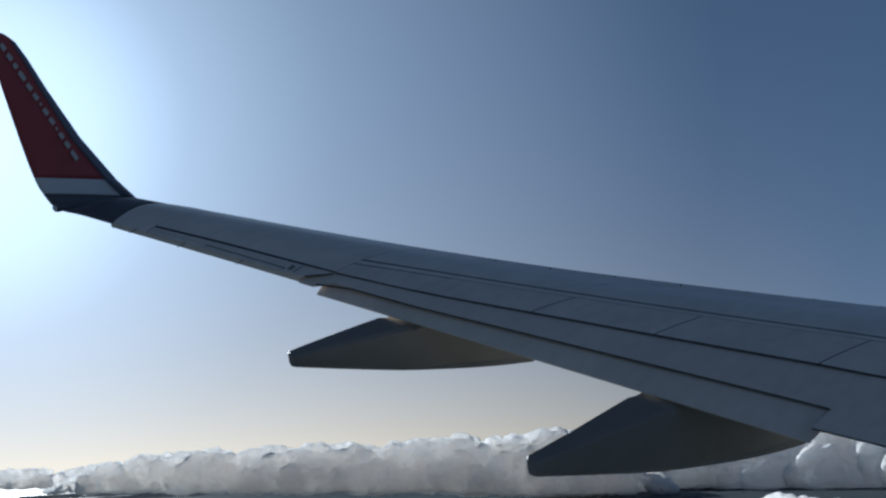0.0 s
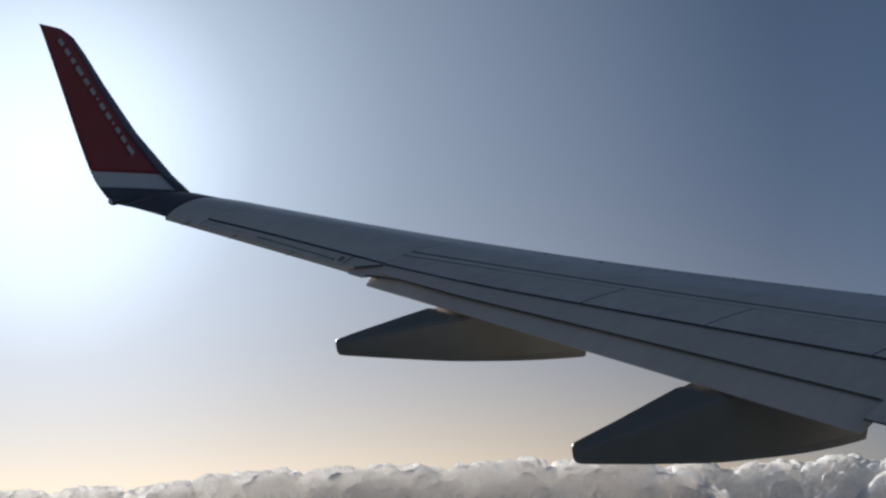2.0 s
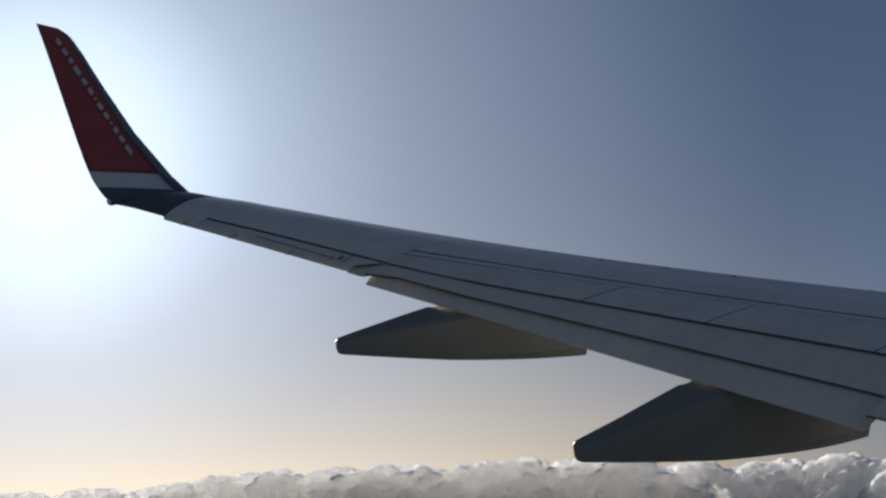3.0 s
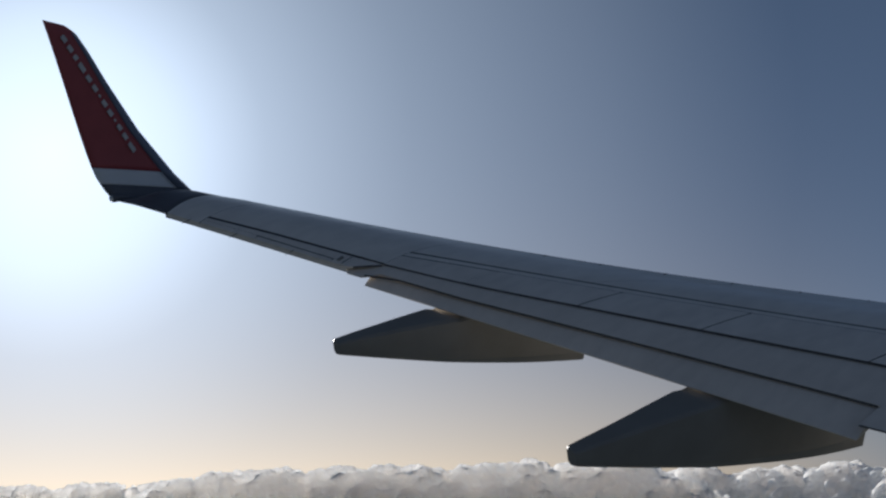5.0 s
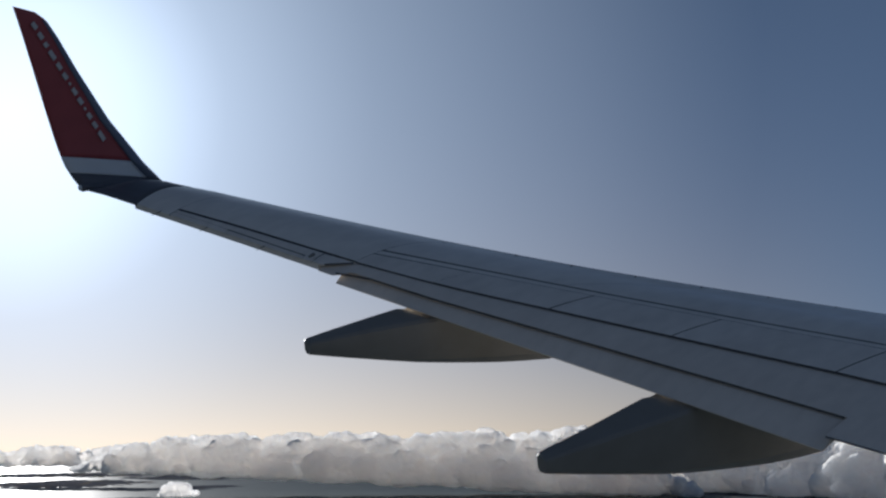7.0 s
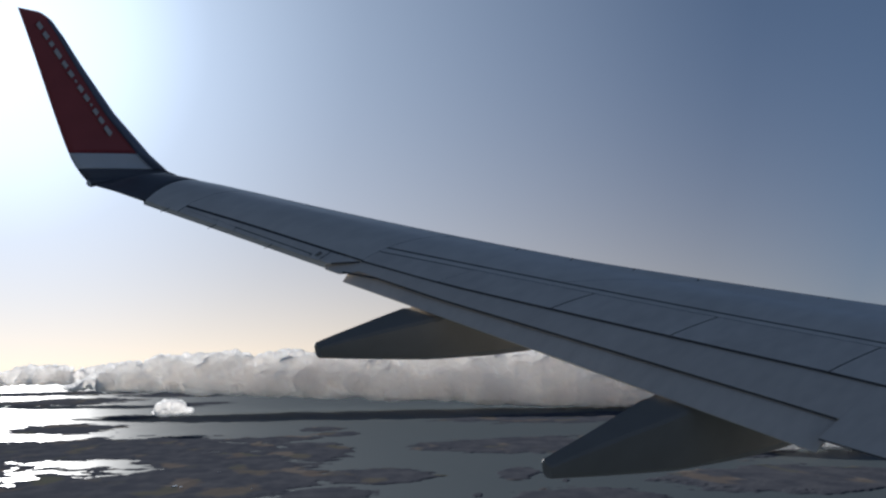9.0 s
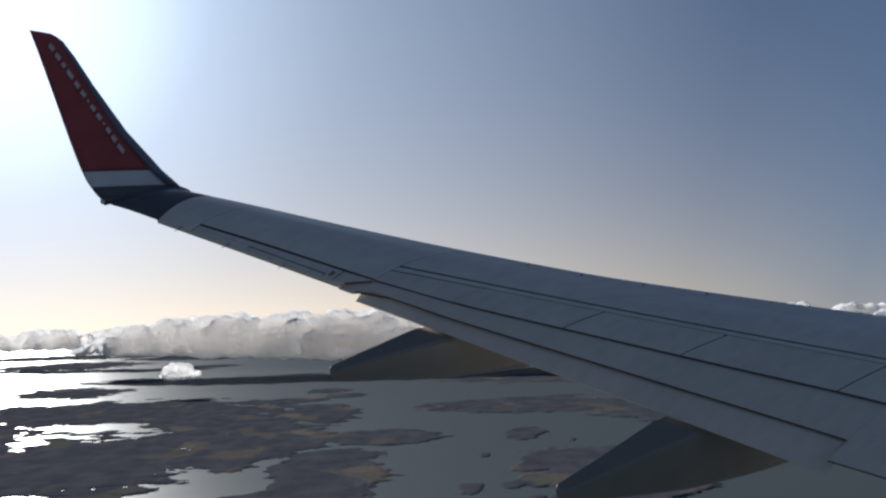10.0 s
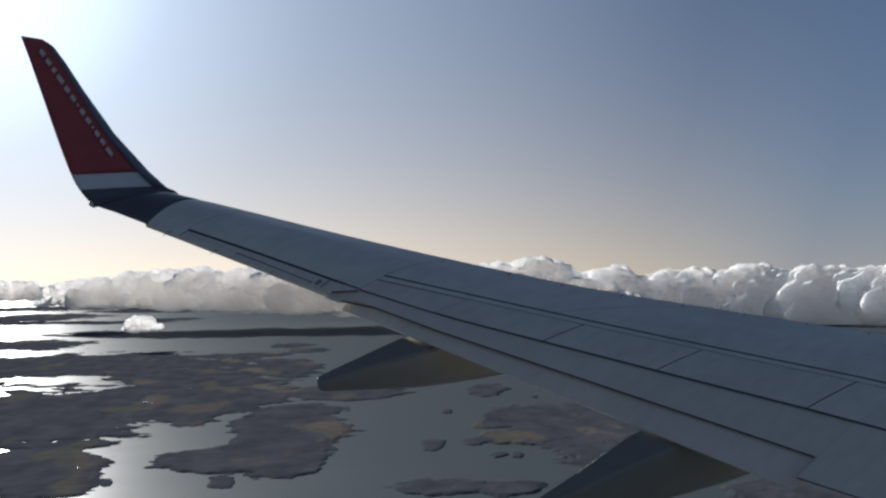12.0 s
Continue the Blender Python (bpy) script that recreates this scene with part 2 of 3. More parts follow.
def skin_edge(y):
    return 9.548 + (11.38 - y) * 0.562


def aileron_front(y):
    return 8.134 + (14.12 - y) * 0.325


def flap_split(y):
    return 8.635 + (11.96 - y) * 0.357 + 0.05 * min(1, max(0, (y - 10.8) / 1.0))


def inner_te(y):
    return 10.12 + (6.70 - y) * 0.38


NOSE = 0.22


def plate(name, y0, y1, xa, xb, mat, lift=0.0, thick=0.02, shear0=0.0, shear1=0.0, nx=8, label=""):
    """A skin panel that follows the wing's upper surface between the lines xa (rear) and xb (front)."""
    ny = max(2, int(abs(y1 - y0) / 0.35) + 1)
    top, low = [], []
    for j in range(nx + 1):
        v = j / nx
        ya, yb = y0 + shear0 * v, y1 + shear1 * v
        for i in range(ny + 1):
            y = ya + (yb - ya) * i / ny
            x = xa(y) + (xb(y) - xa(y)) * v
            edge = 0.004 if i in (0, ny) or j in (0, nx) else 0.0
            z = skin_z(x, y) + lift - edge
            top.append((x, y, z))
            low.append((x, y, z - thick))
    w, n = ny + 1, (nx + 1) * (ny + 1)
    faces = []
    for j in range(nx):
        for i in range(ny):
            q = (j * w + i, j * w + i + 1, (j + 1) * w + i + 1, (j + 1) * w + i)
            faces.append(q[::-1])
            faces.append(tuple(k + n for k in q))
    rim = [i for i in range(w)] + [j * w + ny for j in range(1, nx + 1)] + [nx * w + i for i in range(ny - 1, -1, -1)] + [j * w for j in range(nx - 1, 0, -1)]
    for a, b in zip(rim, rim[1:] + rim[:1]):
        faces.append((a, b, b + n, a + n))
    me = mesh_of(name, top + low, faces, mat)
    # dark edges where panels meet, gap shade put into the colour
    me.materials.append(SHADE_TRIM)
    for face in list(me.polygons)[-len(rim):]:
        if face.center.x > te(face.center.y) + 0.04:
            face.material_index = 1
    return part(name, me, wing, label)


def body(name, y0, y1, rear):
    """The structure below the panels: upper side sunk under them, lower side a shallow belly."""
    rings = []
    for i in range(13):
        y = y0 + (y1 - y0) * i / 12
        a, b = rear(y) + 0.012, le(y) - 0.02
        c = le(y) - te(y)
        ring = []
        for k in range(11):
            x = a + (b - a) * k / 10
            ring.append((x, y, skin_z(x, y) - 0.024))
        for k in range(10, -1, -1):
            x = a + (b - a) * k / 10
            u = (x - te(y)) / c
            ring.append((x, y, skin_z(x, y) - 0.05 - 0.10 * c * 4 * max(0, min(1, u)) ** 0.8 * (1 - min(1, u)) - 0.02))
        rings.append(ring)
    verts, faces = loft(rings)
    # dark upper side, so that the gaps between panels look shaded
    me = mesh_of(name, verts, faces, SHADE_TRIM)
    me.materials.append(PAINT)
    for p in me.polygons:
        if p.center.z < skin_z(p.center.x, p.center.y) - 0.04:
            p.material_index = 1
    return part(name, me, wing)


body("wing_box", 12.20, 14.80, te)
body("wing_box", 6.70, 12.18, lambda y: spoiler_te(y) + 0.03)
body("wing_box", 1.0, 6.68, lambda y: inner_te(y) + 0.45)


def nose():
    rings = []
    for i in range(40):
        y = 1.0 + 14.02 * i / 39
        ring = [(le(y) - d, y, skin_z(le(y) - d, y)) for d in (NOSE, 0.15, 0.09, 0.04, 0.0)]
        z = ring[-1][2]
        ring += [(le(y) + 0.012, y, z - 0.025), (le(y) - 0.01, y, z - 0.055), (le(y) - 0.08, y, z - 0.085), (le(y) - NOSE, y, z - 0.11)]
        rings.append(ring)
    me = mesh_of("leading_edge", *loft(rings), METAL)
    part("leading_edge", me, wing, "bare metal leading edge", sharp=False)


nose()


def nose_line(y):
    return le(y) - NOSE - 0.006


plate("front_skin", 1.0, 10.10, lambda y: skin_edge(y) + 0.018, nose_line, PAINT, shear1=-0.75, nx=14)
plate("front_skin", 10.108, 11.90, lambda y: skin_edge(y) + 0.018, nose_line, PAINT, shear0=-0.75, nx=14)
plate("front_skin", 11.906, 14.256, lambda y: aileron_front(y) + 0.02, nose_line, PAINT, nx=14)
plate("hinge_strip", 1.0, 11.90, lambda y: hinge(y) + 0.010, lambda y: skin_edge(y) - 0.018, PAINT, nx=2)
for ya, yb in ((9.815, 11.00), (8.635, 9.80), (7.155, 8.62), (5.72, 7.14)):
    plate("spoiler", ya, yb, spoiler_te, lambda y: hinge(y) - 0.010, PANEL, lift=0.004, thick=0.028, shear0=-0.1, shear1=-0.1)
plate("spoiler_panel", 11.010, 11.90, spoiler_te, lambda y: hinge(y) - 0.010, PANEL, shear0=-0.1)
plate("spoiler_panel", 12.16, 12.27, lambda y: te(y) + 0.01, lambda y: aileron_front(y) - 0.02, PANEL, shear0=-0.25)
plate("aileron", 12.28, 14.25, lambda y: te(y) + 0.068, lambda y: aileron_front(y) - 0.02, PANEL, lift=0.002)
plate("aileron_tab", 12.42, 13.45, te, lambda y: te(y) + 0.056, PANEL, lift=0.0, nx=3)
plate("aileron_edge", 12.28, 12.408, te, lambda y: te(y) + 0.066, PANEL, lift=0.001, nx=3)
plate("aileron_edge", 13.462, 14.25, te, lambda y: te(y) + 0.066, PANEL, lift=0.001, nx=3)
plate("tip_skin", 14.262, 14.745, te, nose_line, PAINT, shear1=0.27, nx=14)
plate("inner_skin", 1.0, 5.70, inner_te, lambda y: hinge(y) - 0.010, PANEL)
plate("inner_skin", 5.715, 6.69, inner_te, lambda y: spoiler_te(y) - 0.012, FLAP, lift=-0.018)


def slab(name, y0, y1, xr, zr, xf, zf, front, rear, mat, label=""):
    """A flap section: thick rounded nose, thin trailing edge. zr(y), zf: heights of its upper side over the wing's skin."""
    rings = []
    for i in range(61):
        y = y0 + (y1 - y0) * i / 60
        a, b = (xr(y), skin_z(xr(y), y) + zr(y)), (xf(y), skin_z(xf(y), y) + zf)
        up, low = [], []
        for k in range(9):
            v = k / 8
            x, z = a[0] + (b[0] - a[0]) * v, a[1] + (b[1] - a[1]) * v
            t = rear + (front - rear) * v
            dip = front * 0.5 * max(0, (v - 0.8) / 0.2) ** 2
            up.append((x, y, z - dip + 0.02 * math.sin(math.pi * v)))
            low.append((x, y, z - t + dip))
        rings.append(up + low[::-1])
    me = mesh_of(name, *loft(rings), mat)
    return part(name, me, wing, label)


def overhang(y):
    """0 where the aft flap follows behind the fore flap, 1 outboard of its end."""
    return min(1, max(0, (y - 11.84) / 0.13))


def fore_rear(y):
    return flap_split(y) + (te(y) - flap_split(y)) * overhang(y)


slab("fore_flap", 6.695, 12.19, fore_rear, lambda y: -0.036 - 0.04 * overhang(y), lambda y: spoiler_te(y) + 0.22, -0.036, 0.10, 0.012, FLAP)
slab("aft_flap", 6.70, 11.97, te, lambda y: -0.160, lambda y: flap_split(y) + 0.20, -0.056, 0.08, 0.012, FLAP)


def gap_shade(y0, y1, line, top, low):
    """A dark strip along the rear edge of a panel, standing for the shade in the gap."""
    rings = []
    for i in range(15):
        y = y0 + (y1 - y0) * i / 14
        x = line(y)
        z = skin_z(x, y)
        rings.append([(x, y, z + top), (x + 0.012, y, z + top), (x + 0.012, y, z + low), (x, y, z + low)])
    part("gap_shade", mesh_of("gap_shade", *loft(rings), SHADE_TRIM, smooth=False), wing, "dark strip standing for the shade in a panel gap")


gap_shade(6.73, 11.96, lambda y: fore_rear(y) - 0.006, -0.039, -0.058)
gap_shade(6.73, 11.90, lambda y: spoiler_te(y) - 0.006, -0.010, -0.022)


def vortex_generator(y):
    """A small upright fin on the upper side near the crest."""
    x = le(y) - 0.34
    z = skin_z(x, y) - 0.004
    verts = [(x + a, y + b + 0.25 * a, z + 0.6 * c) for a, b, c in ((-0.035, -0.005, 0), (0.035, -0.005, 0), (0.035, 0.005, 0), (-0.035, 0.005, 0), (-0.035, -0.003, 0.020), (0.012, -0.003, 0.020), (0.012, 0.003, 0.020), (-0.035, 0.003, 0.020))]
    me = mesh_of("vortex_generator", verts, [(0, 3, 2, 1), (4, 5, 6, 7), (0, 1, 5, 4), (1, 2, 6, 5), (2, 3, 7, 6), (3, 0, 4, 7)], SHADE_TRIM, smooth=False)
    part("vortex_generator", me, wing, "small dark fin", sharp=False)


for k in range(7):
    vortex_generator(11.17 - 0.57 * k)


def rod(name, a, b, r0, r1, mat, label=""):
    a, b = Vector(a), Vector(b)
    d = (b - a).normalized()
    u = d.orthogonal().normalized()
    w = d.cross(u)
    rings = [[p + u * r * math.cos(t * math.pi / 4) + w * r * math.sin(t * math.pi / 4) for t in range(8)] for p, r in ((a, r0), (a.lerp(b, 0.6), (r0 + r1) / 2), (b, r1))]
    part(name, mesh_of(name, *loft(rings), mat), wing, label, sharp=False)


for y in (12.9, 13.7, 14.4):
    x = te(y)
    rod("discharge_wick", (x + 0.05, y, skin_z(x + 0.05, y) - 0.012), (x - 0.11, y + 0.01, skin_z(x, y) - 0.02), 0.006, 0.003, SHADE_TRIM, "thin dark static wick")
rod("tab_actuator", (te(12.35) + 0.13, 12.35, skin_z(te(12.35) + 0.13, 12.35) - 0.01), (te(12.35) + 0.05, 12.35, skin_z(te(12.35) + 0.05, 12.35) - 0.005), 0.030, 0.018, FAIR)


def fairing(far, near, tail, z_far, z_near, deep, length):
    """A flap track fairing: a canoe between the lines y = near and y = far, its top leaning to the near side and passing under the flap.
    tail: x of its blunt end; z_far, z_near: heights of either edge of the top, at the tail and under the flap's rear edge."""
    rings = []
    for i in range(37):
        v = i / 36
        x = tail + length * v
        w = min(1.0, 0.30 + 0.70 * (v / 0.36)) if v < 0.36 else 1.0 - 0.5 * max(0, (v - 0.6) / 0.4) ** 2
        yf = far - (far - near) * 0.10 * (1 - w)
        yn = yf - (far - near) * w

        def top(y, z):
            u = (x - tail) / (te(y) - 0.03 - tail)
            line = z[0] + (z[1] - z[0]) * min(u, 1) ** 1.5
            return line if u <= 1 else min(line, skin_z(x, y) - 0.215 - 0.03 * min(1, (u - 1) * 6))

        zt, zn = top(yf, z_far), top(yn, z_near)
        zb = z_far[0] - deep(x - tail)
        h = zn - zb
        b = min(0.05, 0.2 * (yf - yn))
        ring = [(x, yf - b, zt), (x, yn + b * 0.5, zn), (x, yn, zn - b * 0.7), (x, yn - 0.02 * w, zn - 0.5 * h), (x, yn + b * 0.4, zb + 0.12 * h),
                (x, yn + (yf - yn) * 0.25, zb + 0.02 * h), (x, (yn + yf) / 2, zb), (x, yf - (yf - yn) * 0.2, zb + 0.04 * h), (x, yf, zb + 0.3 * h), (x, yf, zt - b)]
        if i == 0:
            cz = sum(p[2] for p in ring) / len(ring)
            cy = sum(p[1] for p in ring) / len(ring)
            rings.append([(x - 0.02, cy + (p[1] - cy) * 0.8, cz + (p[2] - cz) * 0.85) for p in ring])
        rings.append(ring)
    verts, faces = loft(rings)
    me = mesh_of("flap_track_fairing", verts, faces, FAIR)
    me.set_sharp_from_angle(angle=radians(22))
    return part("flap_track_fairing", me, wing, "brownish grey canoe fairing", sharp=False)


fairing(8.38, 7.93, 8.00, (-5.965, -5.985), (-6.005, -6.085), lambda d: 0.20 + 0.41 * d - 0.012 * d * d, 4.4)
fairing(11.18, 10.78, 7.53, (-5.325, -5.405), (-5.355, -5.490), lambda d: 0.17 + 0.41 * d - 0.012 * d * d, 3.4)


# ---------------------------------------------------------------- the upturned wing tip
def blade_ring(p, q, side, thick):
    """A thin closed section from the rear point p to the front point q; side: the way of its thickness."""
    p, q = Vector(p), Vector(q)
    side = Vector(side).normalized()
    up, low = [], []
    for k in range(11):
        v = k / 10
        t = thick * (q - p).length * (1.5 * math.sqrt(max(0, 1 - v)) * min(1, v + 0.04)) * 0.9
        c = p + (q - p) * v
        up.append(c + side * t * 0.5)
        low.append(c - side * t * 0.5)
    return up + low[::-1]


TIP = [  # rear point, front point, way of the thickness
    ((7.575, 15.61, -4.360), (8.815, 15.62, -4.640), (0, -0.55, 0.85)),
    ((7.480, 15.70, -4.150), (8.735, 15.745, -4.560), (0, -0.9, 0.4)),
    ((7.445, 15.77, -3.940), (8.565, 15.805, -4.295), (0, -1, 0.2)),
    ((7.403, 15.82, -3.509), (8.200, 15.84, -3.640), (0, -1, 0.15)),
    ((7.345, 15.87, -2.800), (7.915, 15.87, -2.960), (0, -1, 0.12)),
    ((7.310, 15.90, -2.390), (7.760, 15.90, -2.530), (0, -1, 0.12)),
    ((7.282, 15.92, -2.115), (7.665, 15.92, -2.310), (0, -1, 0.12)),
    ((7.276, 15.93, -2.062), (7.545, 15.93, -2.180), (0, -1, 0.12)),
]
winglet = new("winglet")
winglet.parent = wing


def skin_section(y0, y1, x0, x1):
    """A section of the tip that follows the wing's own skin."""
    up, low = [], []
    for k in range(11):
        v = k / 10
        y = y0 + (y1 - y0) * v ** 0.6
        x = x0 + (x1 - x0) * v
        z = skin_z(x, y) + 0.003
        up.append(Vector((x, y, z)))
        low.append(Vector((x, y, z - 0.030 - 0.28 * v * (1 - v))))
    return up + low[::-1]


def tip_sections(thick=0.09):
    root = skin_section(14.75, 15.02, te(14.75), le(15.02) + 0.004)
    bend = skin_section(15.22, 15.36, te(15.22), 8.80)
    return [root, bend] + [blade_ring(*row, thick) for row in TIP]


SECTIONS = tip_sections()


def winglet_part(name, a, b, mat, label):
    """The blade between two sections, swept smoothly through their neighbours."""
    rings = []
    for k in range(a, b):
        p = [SECTIONS[max(0, min(len(SECTIONS) - 1, k + d))] for d in (-1, 0, 1, 2)]
        for j in range(6):
            f = j / 6
            w = [0.5 * (-f + 2 * f * f - f ** 3), 0.5 * (2 - 5 * f * f + 3 * f ** 3), 0.5 * (f + 4 * f * f - 3 * f ** 3), 0.5 * (f ** 3 - f * f)]
            rings.append([sum((p[m][i] * w[m] for m in range(4)), Vector()) for i in range(len(p[0]))])
    rings.append(SECTIONS[b])
    me = mesh_of(name, *loft(rings), mat)
    return part(name, me, winglet, label, sharp=False)


winglet_part("tip_fairing", 0, 3, NAVY, "dark blue-grey curved tip fairing")


def tail_light():
    """A short squared tail at the rear corner of the tip, with a clear lens at its end."""
    rings = []
    for x, h in ((7.86, 0.012), (7.72, 0.034), (7.550, 0.050)):
        y, z = 15.60, -4.345 - 0.20 * (x - 7.55)
        rings.append([(x, y - 0.03, z + h), (x, y + 0.03, z + h), (x, y + 0.04, z), (x, y + 0.03, z - h), (x, y - 0.03, z - h), (x, y - 0.04, z)])
    holder = part("light_holder", mesh_of("light_holder", *loft(rings), NAVY), winglet, "dark blue-grey light holder", sharp=False)
    lens = []
    for x, q in ((7.549, 1.3), (7.530, 1.1), (7.520, 0.6)):
        lens.append([(x, 15.60 + q * 0.034 * math.cos(k * math.pi / 4), -4.345 + q * 0.034 * math.sin(k * math.pi / 4)) for k in range(8)])
    part("lens", mesh_of("lens", *loft(lens), WHITE), holder, "clear white lens", sharp=False)


tail_light()
winglet_part("band", 3, 4, WHITE, "white band")
winglet_part("blade", 4, 9, RED, "red winglet blade")


def edge_strip():
    rings = []
    for rear, front, side in TIP[1:7]:
        p, q = Vector(rear), Vector(front)
        d = (p - q).normalized()
        c = (p - q).length
        s = Vector(side).normalized()
        rings.append([q - d * 0.008, q + d * 0.06 * c + s * (0.031 * c + 0.004), q + d * 0.16 * c + s * (0.047 * c + 0.003), q + d * 0.16 * c - s * (0.047 * c + 0.003), q + d * 0.06 * c - s * (0.031 * c + 0.004)])
    me = mesh_of("edge_strip", *loft(rings), EDGE)
    part("edge_strip", me, winglet, "blue-grey leading edge", sharp=False)


edge_strip()


def lettering():
    """Plain pale bars in the place of the writing along the blade."""
    widths = [0.10, 0.10, 0.07, 0.14, 0.10, 0.10, 0.04, 0.10, 0.10, 0.04, 0.09, 0.10, 0.15]
    total = sum(widths) + 0.045 * 12
    a, b = Vector((7.462, 15.880, -2.286)), Vector((8.065, 15.770, -3.888))
    along = (b - a).normalized()
    face = Vector((0, -1, 0.12)).normalized()
    across = along.cross(face).normalized()
    at = 0
    for w in widths:
        mid = a.lerp(b, (at + w / 2) / total)
        at += w + 0.045
        s, h = w / 2 * (b - a).length / total, 0.062 if w > 0.05 else 0.03
        verts = [mid + along * p * s + across * q * h / 2 + face * d for d in (-0.004, 0.010) for p, q in ((-1, -0.8), (0.8, -1), (1, 0.8), (-0.8, 1))]
        me = mesh_of("letter_bar", verts, [(0, 1, 2, 3), (7, 6, 5, 4), (0, 4, 5, 1), (1, 5, 6, 2), (2, 6, 7, 3), (3, 7, 4, 0)], LETTER, smooth=False)
        part("letter_bar", me, winglet, sharp=False)


lettering()

# ---------------------------------------------------------------- land, water
H = -70.0


def ground_at(az, r):
    return r * math.sin(radians(az)), r * math.cos(radians(az))


def level(r):
    """The height of the water: level, and rising to the horizon at the far rim."""
    return H + 62 * np.maximum(0, (r - 1800) / 3100) ** 2


def reach(dip):
    """How far off the ground lies that is seen so many degrees below the horizon."""
    r = (2.0 - H) / math.tan(radians(dip))
    for _ in range(20):
        r = 0.5 * r + 0.5 * (2.0 - level(min(r, 4900))) / math.tan(radians(dip))
    return min(r, 4800)


# azimuth, angle below the horizon, half extents of both, all in degrees as seen from the wing
NEAR_LAND = [
    (25.83, 7.22, 2.67, 0.96), (35.88, 5.96, 2.18, 1.09), (33.46, 7.12, 2.67, 0.5), (35.17, 7.0, 2.17, 0.77),
    (36.19, 7.5, 0.91, 0.21), (26.08, 5.03, 4.28, 1.1), (30.02, 4.54, 2.44, 0.72), (33.4, 4.39, 2.49, 0.77),
    (31.8, 5.24, 1.35, 0.31), (38.22, 4.48, 2.08, 0.32), (35.7, 3.44, 1.43, 0.29), (46.78, 5.65, 2.73, 0.5),
    (46.3, 6.33, 2.43, 0.32), (48.83, 6.7, 2.07, 0.87), (42.31, 8.4, 2.13, 0.34), (44.86, 8.49, 1.48, 0.36),
    (56.85, 8.63, 3.05, 0.53), (44.03, 4.45, 0.84, 0.25),
]
FAR_LAND = [
    (27.63, 3.01, 5.86, 0.41), (31.83, 3.61, 2.93, 0.32), (25.91, 2.14, 2.04, 0.2), (28.3, 1.73, 1.09, 0.09),
    (25.5, 1.04, 2.77, 0.13), (31.19, 1.26, 1.2, 0.05),
    (36.18, 2.46, 0.83, 0.08), (34.68, 2.79, 1.1, 0.09), (36.75, 2.68, 0.83, 0.08),
    (35.7, 3.11, 1.04, 0.11), (31.88, 0.87, 3.6, 0.09), (44.99, 3.32, 4.18, 0.28), (50.74, 3.64, 3.64, 0.41),
    (55.2, 4.82, 4.41, 0.49), (26.5, 0.70, 6.0, 0.08), (46.0, 1.1, 4.0, 0.12), (55.0, 1.6, 9.0, 0.3),
    (20.5, 3.9, 3.2, 1.2), (46.5, 2.2, 4.5, 0.18),
]


def ground_sheet():
    na, nr = 860, 520
    az = np.radians(np.linspace(17, 68, na))
    r = np.geomspace(330, 4900, nr)
    A, R = np.meshgrid(az, r)
    X, Y = (R * np.sin(A)).ravel(), (R * np.cos(A)).ravel()
    f = np.full(X.shape, -1.0)
    turn, dip = np.degrees(A.ravel()), np.degrees(np.arctan((2.0 - level(R.ravel())) / R.ravel()))
    for a, d, w, k in NEAR_LAND + FAR_LAND:
        f = np.maximum(f, 1.25 - np.sqrt(((turn - a) / w) ** 2 + ((dip - d) / k) ** 2))
    P = np.stack([X, Y, np.zeros_like(X)], 1)
    f += 0.85 * (fbm(P / 54, 5) - 0.5) + 0.8 * (fbm(P / 15 + 50, 4) - 0.5) + 0.35 * (fbm(P / 4.5 + 20, 3) - 0.5) - 0.12
    z = level(R.ravel()) + np.clip(f * 5, -1.0, 0.6) + np.where(f > 0.1, 0.7 * (fbm(P / 20 + 9, 3) - 0.4) + 0.35 * (fbm(P / 3, 2) - 0.5), 0)
    verts = np.stack([X, Y, z], 1).tolist()
    i = np.arange(na - 1)
    faces = []
    for j in range(nr - 1):
        a = j * na + i
        faces += np.stack([a, a + 1, a + na + 1, a + na], 1).tolist()
    ob = new("ground", mesh_of("ground", verts, faces, LAND))
    tagged(ob, "dark wooded lowland with brown and green fields and ragged shores", "land", kind="structure")


ground_sheet()


def water_sheet():
    rings = [0.01] + [1800 + 100 * k for k in range(32)]
    n = 96
    verts = [(r * math.sin(2 * math.pi * i / n), r * math.cos(2 * math.pi * i / n), level(r)) for r in rings for i in range(n)]
    faces = [(k * n + i, k * n + (i + 1) % n, (k + 1) * n + (i + 1) % n, (k + 1) * n + i) for k in range(len(rings) - 1) for i in range(n)]
    return mesh_of("water", verts, [f[::-1] for f in faces], WATER)


water = new("water", water_sheet())
tagged(water, "calm grey lake water with pale sky glints", "water", kind="structure")

ISLETS = [  # as above
    (28.49, 7.66, 0.31, 0.17), (33.1, 7.84, 0.61, 0.3), (41.77, 6.68, 0.62, 0.3), (42.36, 5.32, 0.24, 0.09),
    (43.51, 6.58, 0.65, 0.14), (44.43, 7.12, 0.39, 0.12), (45.24, 7.14, 0.32, 0.12), (35.23, 4.18, 0.91, 0.14),
    (39.6, 4.67, 0.18, 0.06), (45.99, 4.79, 0.14, 0.07),
]


